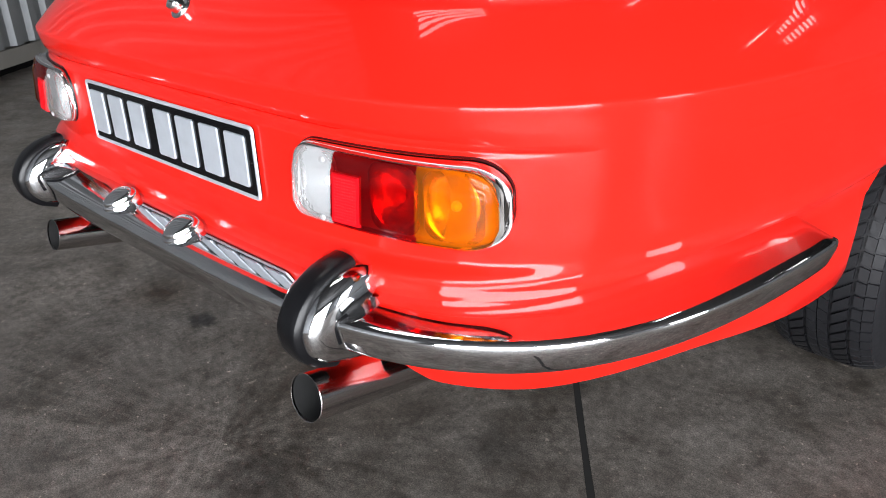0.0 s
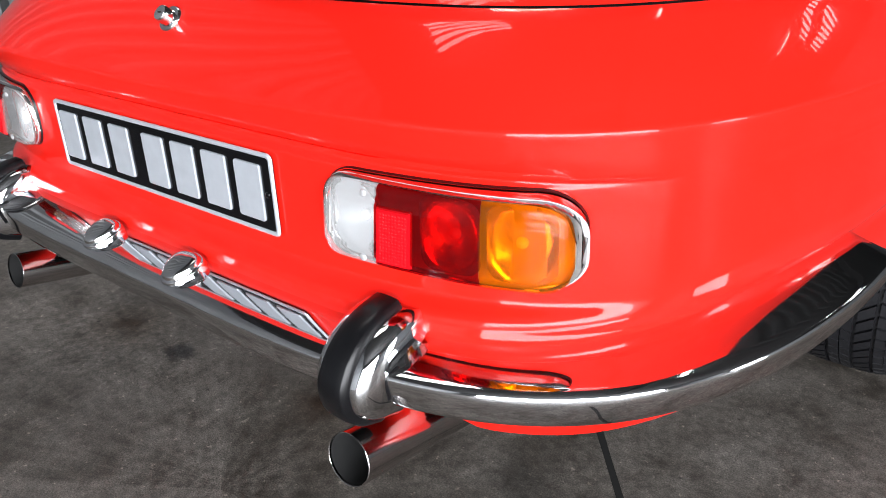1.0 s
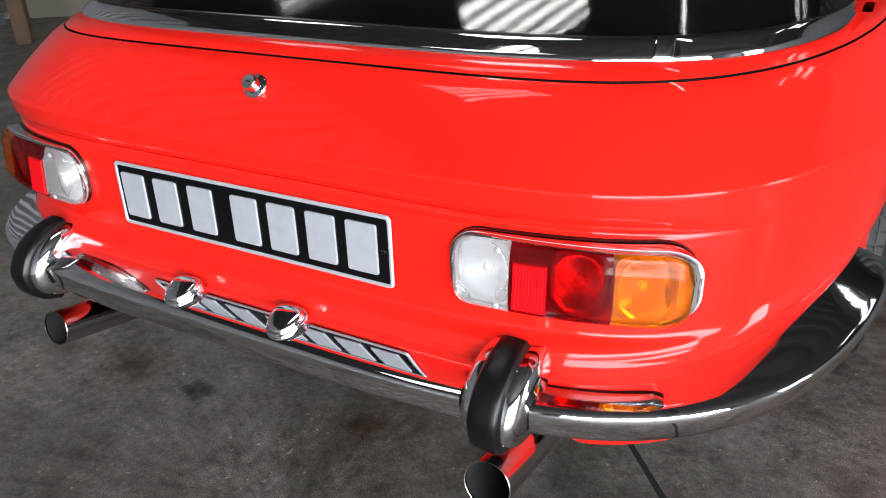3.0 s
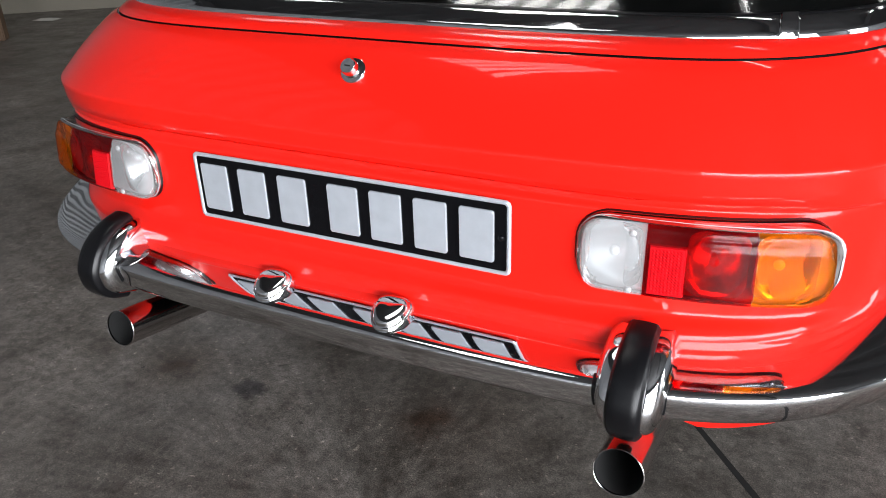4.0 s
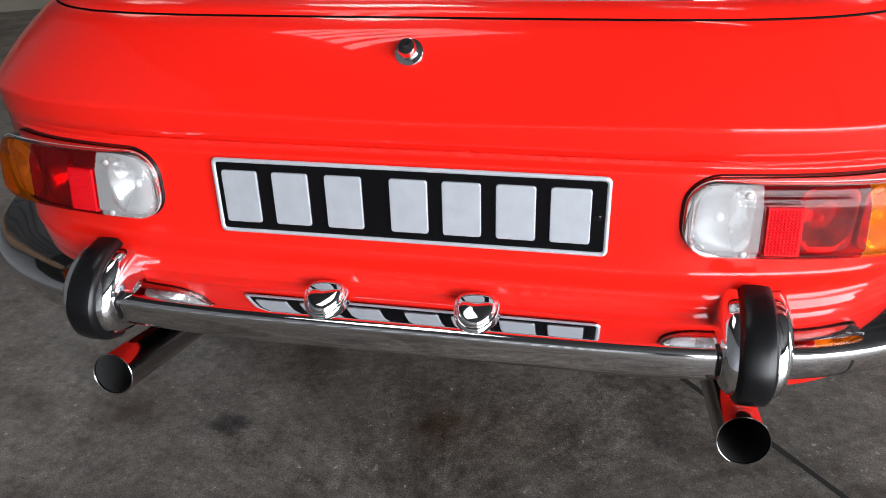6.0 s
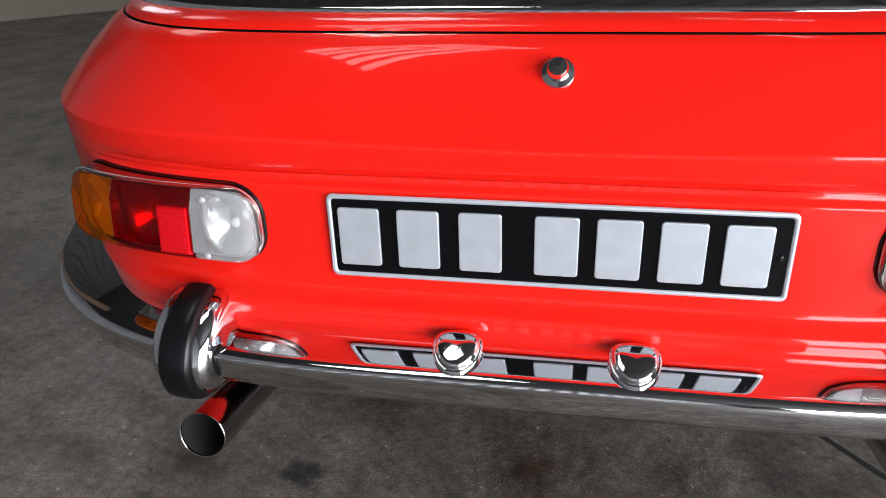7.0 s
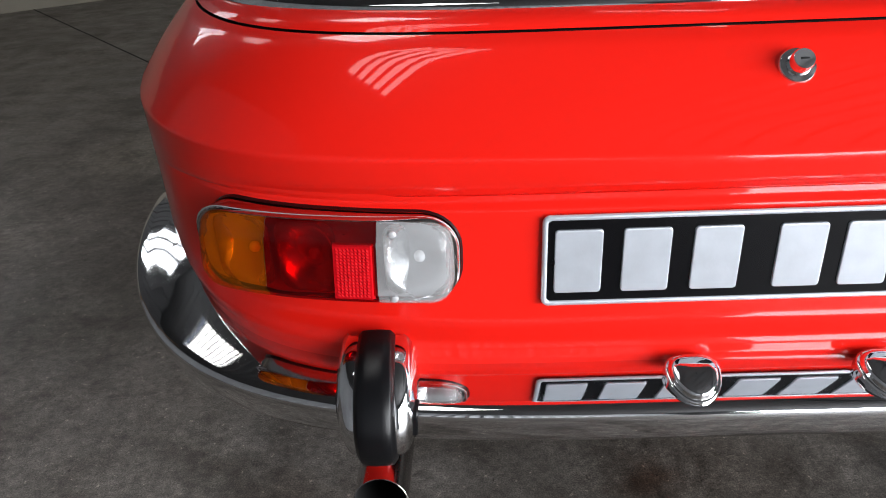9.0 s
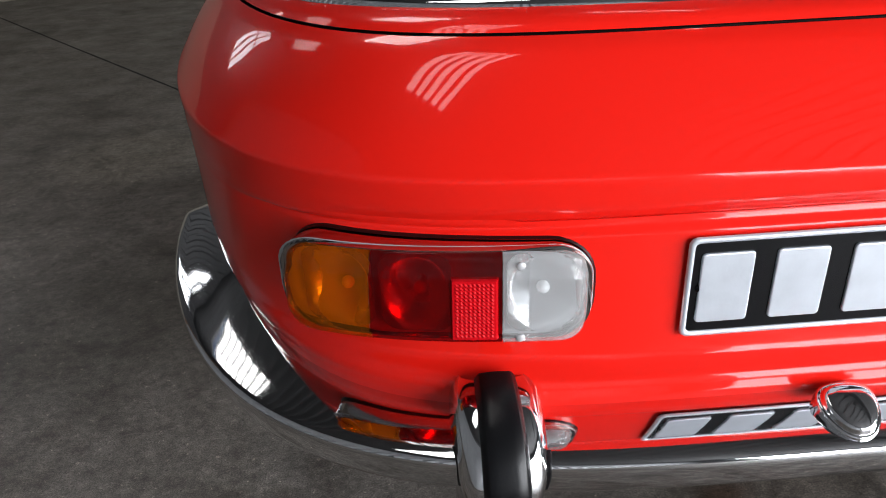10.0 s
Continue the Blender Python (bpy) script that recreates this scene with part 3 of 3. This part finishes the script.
def lens_sheet(name, side, x0, x1, mat, X0, X1, Z0, Z1, corner, full):
    """One coloured stretch of the lens between x0 and x1, clipped by the lens's rounded ends."""
    rows = []
    nx = max(10, int((x1 - x0) / 0.0045))
    for i in range(nx + 1):
        x = x0 + (x1 - x0) * i / nx
        d0, d1 = x - X0, X1 - x
        cut = 0.0
        for d in (d0, d1):
            if d < corner:
                cut = max(cut, corner - math.sqrt(max(0.0, corner ** 2 - (corner - d) ** 2)))
        za, zb = Z0 + cut, Z1 - cut
        row = []
        for j in range(53):
            t = j / 52
            t = 0.5 - 0.5 * math.cos(math.pi * t)
            z = za + (zb - za) * t
            row.append(lamp_point(side, x, z, lens_lift(x, z, X0, X1, za, zb, full)))
        rows.append(row)
    me = grid_mesh(name, rows, mat, flip=side > 0)
    return me


def ring(name, side, outlines, mat, sharp=40):
    """A band through outlines of (points, off, rise at the outer end)."""
    rows = [[lamp_point(side, x, z, off + rise * lamp_edge(x)) for x, z in pts] for pts, off, rise in outlines]
    return grid_mesh(name, rows, mat, closed=True, sharp=sharp, flip=side > 0)


def bowl(name, side, x0, x1, z0, z1, mat, deep, corner=0.016):
    """A dished bright reflector behind a lens, round towards its middle."""
    rows = []
    cx, cz, hx, hz = (x0 + x1) / 2, (z0 + z1) / 2, (x1 - x0) / 2, (z1 - z0) / 2
    rim = lamp_outline(x0, x1, z0, z1, corner)
    for q in levels(1, 0.01, 20):
        row = []
        for x, z in rim:
            px, pz = (x - cx) * q, (z - cz) * q
            row.append(lamp_point(side, cx + px, cz + pz, lamp_edge(cx + px) - 0.004 - deep * (1 - min(1.0, (px / hx) ** 2 + (pz / hz) ** 2)) ** 1.6))
        rows.append(row)
    return grid_mesh(name, rows, mat, closed=True, flip=side > 0)


def tail_lamp(side):
    X0, X1, Z0, Z1 = 0.352, 0.6165, 0.556, 0.649
    lamp = part("tail_lamp", ring("tail_lamp", side, [(lamp_outline(0.3435, 0.6315, 0.5517, 0.6572, 0.042), -0.006, 0), (lamp_outline(0.344, 0.631, 0.5521, 0.6568, 0.042), 0.0012, 0),
                                                     (lamp_outline(0.3455, 0.6295, 0.553, 0.6552, 0.040), 0.0020, 0.1), (lamp_outline(0.346, 0.629, 0.5535, 0.6547, 0.040), -0.006, 0)], RUBBER), car, "long rounded tail lamp with clear, red and amber lenses")
    part("chrome_rim", ring("chrome_rim", side, [(lamp_outline(0.346, 0.6295, 0.5535, 0.6545, 0.040), -0.003, 0), (lamp_outline(0.3468, 0.6280, 0.5540, 0.6536, 0.038), 0.0, 0.45),
                                                 (lamp_outline(0.3480, 0.6255, 0.5548, 0.6522, 0.035), 0.0, 0.86), (lamp_outline(0.3492, 0.6215, 0.5556, 0.6506, 0.032), 0.0012, 1.0), (lamp_outline(0.351, 0.6185, 0.5566, 0.6495, 0.030), 0.0008, 1.0),
                                                 (lamp_outline(0.353, 0.614, 0.558, 0.648, 0.028), -0.004, 0.9)], STEEL), lamp, "polished metal rim")
    part("white_lens", lens_sheet("white_lens", side, X0, 0.4290, WHITE_LENS, X0, X1, Z0, Z1, 0.026, 0.0105), lamp, "clear reversing lens")
    part("red_lens", lens_sheet("red_lens", side, 0.4294, 0.5420, RED_LENS, X0, X1, Z0, Z1, 0.026, 0.0095), lamp, "dark red lens")
    part("amber_lens", lens_sheet("amber_lens", side, 0.5424, X1, AMBER_LENS, X0, X1, Z0, Z1, 0.026, 0.0105), lamp, "amber turn signal lens")
    for a, b in ((0.357, 0.426), (0.475, 0.539), (0.545, 0.605)):
        part("reflector_bowl", bowl("reflector_bowl", side, a, b, 0.560, 0.645, REFLECTOR, 0.034), lamp)
        bm = bmesh.new()
        bmesh.ops.create_uvsphere(bm, u_segments=16, v_segments=10, radius=0.0065)
        bmesh.ops.translate(bm, verts=bm.verts, vec=lamp_point(side, (a + b) / 2, 0.598, lamp_edge((a + b) / 2) - 0.022))
        part("bulb", from_bm("bulb", bm, BULB), lamp)
    part("lamp_pan", bowl("lamp_pan", side, 0.347, 0.627, 0.5545, 0.6530, HOUSING, 0.055, 0.036), lamp)
    for x, z in ((0.4135, 0.6375), (0.4135, 0.5665)):
        bm = bmesh.new()
        bmesh.ops.create_uvsphere(bm, u_segments=14, v_segments=8, radius=0.0046)
        bmesh.ops.scale(bm, verts=bm.verts, vec=(1, 0.45, 1))
        bmesh.ops.translate(bm, verts=bm.verts, vec=lamp_point(side, x, z, lens_lift(x, z, X0, X1, Z0, Z1, 0.0105) + 0.0004))
        part("lens_screw", from_bm("lens_screw", bm, HOUSING), lamp, "small grey screw head")
    # the square reflex tile beside the clear lens
    rows = []
    for i in range(23):
        x = 0.4325 + 0.0415 * i / 22
        row = []
        for j in range(35):
            z = 0.5665 + 0.0620 * j / 34
            edge = min(i, 22 - i, j, 34 - j)
            row.append(lamp_point(side, x, z, lamp_edge(x) + 0.0150 + 0.006 * (0.608 - z) / 0.052 + (0.0018 if edge else -0.004) + (0.0014 if i % 2 and j % 2 and edge > 2 else 0)))
        rows.append(row)
    part("reflex_tile", grid_mesh("reflex_tile", rows, REFLEX, smooth=False, flip=side > 0), lamp, "bright red square reflex reflector")


for side in (-1, 1):
    tail_lamp(side)


# ---- bumper ----
def bumper_line(a):
    """Plan of the bumper's outer edge and the way outward."""
    s = 1 if a >= 0 else -1
    r = min(abs(a), 1.0)
    x, y = 0.862 * r, -0.091 + 0.65 * (1 - math.sqrt(max(0.0, 1 - r ** 4.5)))
    return Vector((s * x, y, 0))


BA = [0.9 * i / 40 for i in range(41)] + [(math.sin(t)) ** (2 / 4.5) for t in np.linspace(math.asin(0.9 ** 2.25), radians(88.5), 44)[1:]]
BA = [-a for a in BA[:0:-1]] + BA
# section: metres in from the outer edge, height
SECTION = [(0.106, 0.4850), (0.090, 0.4818), (0.075, 0.4787), (0.060, 0.4757), (0.045, 0.4724), (0.032, 0.4692), (0.020, 0.4660), (0.0125, 0.4638), (0.0085, 0.4622), (0.0062, 0.4608), (0.0047, 0.4594), (0.0038, 0.4578), (0.0033, 0.4560), (0.0032, 0.4535), (0.0036, 0.4500), (0.0048, 0.4440), (0.0068, 0.4370), (0.0092, 0.4295), (0.0118, 0.4225), (0.0148, 0.4175), (0.019, 0.4140), (0.027, 0.4125), (0.038, 0.4130), (0.042, 0.4180)]
rows = []
pts = [bumper_line(a) for a in BA]
for i, p in enumerate(pts):
    d = (pts[min(i + 1, len(pts) - 1)] - pts[max(i - 1, 0)]).normalized()
    inward = Vector((-d.y, d.x, 0))
    e = min(i, len(pts) - 1 - i)
    k = 1.0 if e > 5 else math.sqrt(max(0.0, 1 - (1 - (e + 0.05) / 5.2) ** 2.2))
    lift = 0.020 * step(0.03, 0.45, p.y)
    tip = 0.09 * step(-0.05, 0.28, p.y)
    rows.append([p + inward * (0.030 + (o - 0.030) * k)  + Vector((0, 0, 0.440 + (z + tip * max(0.0, o - 0.025) - 0.440) * k + lift)) for o, z in SECTION])
bumper = part("bumper", grid_mesh("bumper", rows, CHROME, flip=True), car, "one-piece wraparound chrome rear bumper")


def overrider(side):
    x0 = side * 0.441

    def outline(t):
        """Rear edge in y, z from the top, t 0, to the bottom, t 1."""
        return smooth_keys([(0, -0.018, 0.513), (0.12, -0.045, 0.509), (0.3, -0.080, 0.493), (0.46, -0.101, 0.470), (0.60, -0.1095, 0.448), (0.73, -0.106, 0.427), (0.88, -0.087, 0.403), (1, -0.056, 0.390)], t)

    rows = []
    for t in levels(0, 1, 30):
        y, z = outline(t)
        wide = 0.0455 * (0.80 + 0.20 * math.sin(math.pi * min(1, t * 0.9 + 0.10)))
        deep = 0.062 + max(0.0, -y - 0.03) * 0.25
        row = []
        for j in range(29):
            a = math.pi * (j / 28 - 0.5)
            sn, cs = math.sin(a), math.cos(a)
            x = wide * math.copysign(abs(sn) ** 0.36, sn)
            back = 1 - max(cs, 0.0) ** 0.75
            row.append(Vector((x0 + x, y + 0.010 + back * deep, z + (0.468 - z) * back * 0.28)))
        rows.append(row)
    ov = part("overrider", grid_mesh("overrider", rows, CHROME, flip=False), bumper, "chrome bumper overrider with black rubber facing")
    rows = []
    for t in levels(0, 1, 30):
        y, z = outline(t)
        y2, z2 = outline(min(t + 0.01, 1))
        y1, z1 = outline(max(t - 0.01, 0))
        n = Vector((0, z2 - z1, -(y2 - y1))).normalized()
        w = 0.0195 * (0.92 + 0.08 * math.sin(math.pi * t))
        row = []
        for u, h in ((-1.16, -0.006), (-1.15, -0.002), (-1.10, 0.0030), (-0.90, 0.0080), (-0.84, 0.0088), (-0.4, 0.0098), (0, 0.0100), (0.4, 0.0098), (0.84, 0.0088), (0.90, 0.0080), (1.10, 0.0030), (1.15, -0.002), (1.16, -0.006)):
            q = Vector((x0 + u * w, y + 0.010, z)) + n * h
            row.append(q)
        rows.append(row)
    part("rubber_facing", grid_mesh("rubber_facing", rows, RUBBER, sharp=50), ov, "black rubber facing strip")


    # rubber collars where the bar enters it, lying against the chrome flanks
    def flank(y, z):
        t = min(levels(0, 1, 60), key=lambda v: abs(outline(v)[1] - z))
        front = outline(t)[0] + 0.010
        u = min(max((y - front) / (0.062 + max(0.0, -outline(t)[0] - 0.03) * 0.25), 0.0), 1.0)
        cs = (1 - u) ** (1 / 0.75)
        return 0.0455 * (0.80 + 0.20 * math.sin(math.pi * min(1, t * 0.9 + 0.10))) * math.sqrt(1 - cs * cs) ** 0.36

    for k in (-1, 1):
        rows = []
        for dx, grow in ((-0.012, 0.0), (-0.012, 0.0030), (0.0006, 0.0030), (0.0020, 0.0018), (0.0020, -0.001)):
            row = []
            for o, z in SECTION[6:-6]:
                y = bumper_line(x0 / 0.862).y + o
                x = x0 + k * (max(flank(y, z), 0.012) + dx)
                v = Vector((o - 0.045, z - 0.440)).normalized() * grow
                row.append(Vector((x, bumper_line(x / 0.862).y + o + v.x, z + v.y)))
            rows.append(row)
        part("collar", grid_mesh("collar", rows, RUBBER, sharp=40), ov, "black rubber collar round the bumper bar")


for side in (-1, 1):
    overrider(side)


def plate_lamp(side):
    """The small shield-shaped chrome lamp on top of the bumper."""
    cx, cy, cz = side * 0.102, -0.0515, 0.4728
    rows = []
    for s, h in ((1.0, -0.012), (1.0, 0.0035), (0.98, 0.0055), (0.93, 0.0066), (0.88, 0.0064), (0.86, 0.0072), (0.83, 0.0100), (0.79, 0.0122), (0.72, 0.0131), (0.56, 0.0136), (0.40, 0.0139), (0.22, 0.0141), (0.02, 0.0142)):
        row = []
        for i in range(48):
            t = 2 * math.pi * i / 48
            c, n = math.cos(t), math.sin(t)
            x = 0.029 * math.copysign(abs(c) ** 0.8, c) * (1.0 + 0.26 * n)
            y = 0.0285 * math.copysign(abs(n) ** 0.9, n)
            row.append(Vector((cx + x * s, cy + y * s - h * 0.35, cz + h + y * s * 0.42)))
        rows.append(row)
    part("plate_lamp", grid_mesh("plate_lamp", rows, CHROME, closed=True, sharp=60), bumper, "small shield-shaped chrome number plate lamp")


for side in (-1, 1):
    plate_lamp(side)


# ---- number plate ----
def slab_outline(w, h, r, n=6):
    pts = []
    for cx, cz, a0 in ((w / 2 - r, h / 2 - r, 0), (-w / 2 + r, h / 2 - r, 90), (-w / 2 + r, -h / 2 + r, 180), (w / 2 - r, -h / 2 + r, 270)):
        for i in range(n + 1):
            t = radians(a0 + 90 * i / n)
            pts.append((cx + r * math.cos(t), cz + r * math.sin(t)))
    return pts


def rounded_slab(name, w, h, d, r, mat, at, bevel=0.001):
    """A flat plate with rounded corners and softened edges, facing -y."""
    verts, faces = [], []
    for inset, off in ((0, 0), (0, d - bevel), (bevel * 0.3, d - bevel * 0.3), (bevel, d)):
        verts += [Vector((x, -off, z)) + Vector(at) for x, z in slab_outline(w - 2 * inset, h - 2 * inset, max(r - inset, 0.0005))]
    c = len(verts) // 4
    for k in range(3):
        faces += [(k * c + i, k * c + (i + 1) % c, (k + 1) * c + (i + 1) % c, (k + 1) * c + i) for i in range(c)]
    faces.append(tuple(range(3 * c, 4 * c)))
    me = mesh_of(name, verts, faces, mat)
    me.polygons.foreach_set("use_smooth", [False] * len(me.polygons))
    return me


PY = -0.0015
plate = part("number_plate", rounded_slab("number_plate", 0.520, 0.104, 0.003, 0.007, PLATE, (0, PY, 0.5975)), car, "black number plate with silver raised characters and rim")
rim_rows = []
for inset, off in ((0.0, -0.002), (0.0006, -0.0045), (0.0030, -0.0052), (0.0054, -0.0045), (0.0060, -0.0025)):
    r = 0.008 - inset * 0.6
    w, h = 0.523 / 2 - inset, 0.107 / 2 - inset
    row = []
    for cx, cz, a0 in ((w - r, h - r, 0), (-w + r, h - r, 90), (-w + r, -h + r, 180), (w - r, -h + r, 270)):
        for i in range(9):
            t = radians(a0 + 90 * i / 8)
            row.append(Vector((cx + r * math.cos(t), PY + off, 0.5975 + cz + r * math.sin(t))))
    rim_rows.append(row)
part("plate_rim", grid_mesh("plate_rim", rim_rows, SILVER, closed=True), plate, "raised silver rim")
for cx in (-0.2235, -0.1525, -0.0795, 0.0075, 0.0765, 0.1455, 0.2135):
    part("character_bar", rounded_slab("character_bar", 0.050, 0.074, 0.0028, 0.004, SILVER, (cx, PY - 0.003, 0.5975), 0.0012), plate, "raised silver bar")
for cx in (-0.2475, 0.2475):
    bm = bmesh.new()
    bmesh.ops.create_uvsphere(bm, u_segments=14, v_segments=8, radius=0.0042)
    bmesh.ops.scale(bm, verts=bm.verts, vec=(1, 0.5, 1))
    bmesh.ops.translate(bm, verts=bm.verts, vec=(cx, PY - 0.0035, 0.5975))
    part("screw", from_bm("screw", bm, PLATE), plate)


# ---- boot lock, pipes, wheels ----
def turned(name, profile, mat, m, n=28, sharp=40):
    """A turned body: rows of radius and height about the z axis of m."""
    rows = [[m @ Vector((r * math.cos(2 * math.pi * i / n), r * math.sin(2 * math.pi * i / n), h)) for i in range(n)] for r, h in profile]
    return grid_mesh(name, rows, mat, closed=True, sharp=sharp)


lp = shell_at(0.0, 0.7775)
lm = Matrix.Translation(lp) @ Vector((0, -0.79, 0.61)).to_track_quat("Z", "Y").to_matrix().to_4x4()
lock = part("boot_lock", turned("boot_lock", [(0.0195, -0.002), (0.0195, 0.002), (0.018, 0.004), (0.0125, 0.005), (0.0118, 0.008), (0.0118, 0.017), (0.0105, 0.0195), (0.0, 0.0195)], CHROME, lm), car, "chrome push-button boot lock on a round base")
# a thin black box stands for the slot
part("key_slot", box_mesh("key_slot", 0.008, 0.0018, 0.002, DULL_BLACK, 0.0003, (0, 0, 0.0195)), lock).matrix_local = lock.matrix_world.inverted() @ lm


def pipe(side):
    m = pose(*((-0.447, -0.064, 0.320) if side < 0 else (0.441, -0.090, 0.3475)), -101, 0, 0)
    R = 0.0325
    tube = part("exhaust_pipe", turned("exhaust_pipe", [(R - 0.0014, 0.30), (R - 0.0014, 0.004), (R - 0.0012, 0.0004), (R - 0.0006, 0.0), (R, 0.0006), (R, 0.10), (R, 0.20), (R, 0.34)], STEEL, m, 40), car, "polished steel exhaust tailpipe")
    # dull black lining a little way in from the rim
    part("black_lining", turned("black_lining", [(R - 0.0017, 0.003), (R - 0.0018, 0.30), (0.0, 0.30)], DULL_BLACK, m, 40), tube, "dull black inside")


for side in (-1, 1):
    pipe(side)


def wheel(side):
    """A road wheel: rim, tyre carcass and separate tread blocks."""
    hub = new("wheel")
    hub.parent = car
    hub.matrix_parent_inverse = car.matrix_world.inverted()
    hub.location = (side * 0.758, 1.10, 0.290)
    bpy.context.view_layer.update()
    m = hub.matrix_world @ pose(0, 0, 0, 0, 90, 0) @ Matrix.Diagonal((1, 1, 1.14, 1))
    R, W = 0.2825, 0.176
    prof = [(0.165, -0.070), (0.185, -0.082), (0.225, -0.089), (0.255, -0.087), (0.272, -0.078), (0.280, -0.066), (R, -0.04), (R + 0.001, 0), (R, 0.04), (0.280, 0.066), (0.272, 0.078), (0.255, 0.087), (0.225, 0.089), (0.185, 0.082), (0.165, 0.070)]
    tyre = part("tyre", turned("tyre", prof, TYRE, m, 96, 60), hub, "black road tyre with a grooved tread")
    part("rim", turned("rim", [(0.168, -0.07), (0.160, -0.06), (0.155, 0.0), (0.150, 0.02), (0.05, 0.03), (0.0, 0.03)], STEEL, m, 48), hub)
    verts, faces = [], []

    def block(a0, a1, x0, x1, skew):
        base = len(verts)
        for h in (R - 0.003, R + 0.0075):
            drop = 0.0
            for a, x in ((a0, x0), (a1, x0), (a1, x1), (a0, x1)):
                rr = h - 0.012 * (abs(x) / 0.078) ** 4 - drop
                aa = a + skew * x
                verts.append(m @ Vector((rr * math.cos(aa), rr * math.sin(aa), x)))
        for f in ((4, 5, 6, 7), (0, 1, 5, 4), (1, 2, 6, 5), (2, 3, 7, 6), (3, 0, 4, 7)):
            faces.append(tuple(base + i for i in f))

    n = 64
    for i in range(n):
        a, da = 2 * math.pi * i / n, 2 * math.pi / n
        for x0, x1, gap, skew, shift in ((-0.080, -0.066, 0.20, 0.6, 0), (-0.065, -0.051, 0.20, 0.9, 0.06), (-0.045, -0.022, 0.24, -3.2, 0.4), (-0.016, -0.001, 0.10, 1.4, 0.2), (0.001, 0.016, 0.10, 1.4, 0.7), (0.022, 0.045, 0.24, -3.2, 0.6), (0.051, 0.065, 0.20, 0.9, 0.5), (0.066, 0.080, 0.20, 0.6, 0.56)):
            block(a + da * (shift + gap / 2), a + da * (shift + 1 - gap / 2), x0, x1, skew)
    tagged(part("tread", mesh_of("tread", verts, faces, TYRE), tyre), kind="stuff")


for side in (-1, 1):
    wheel(side)
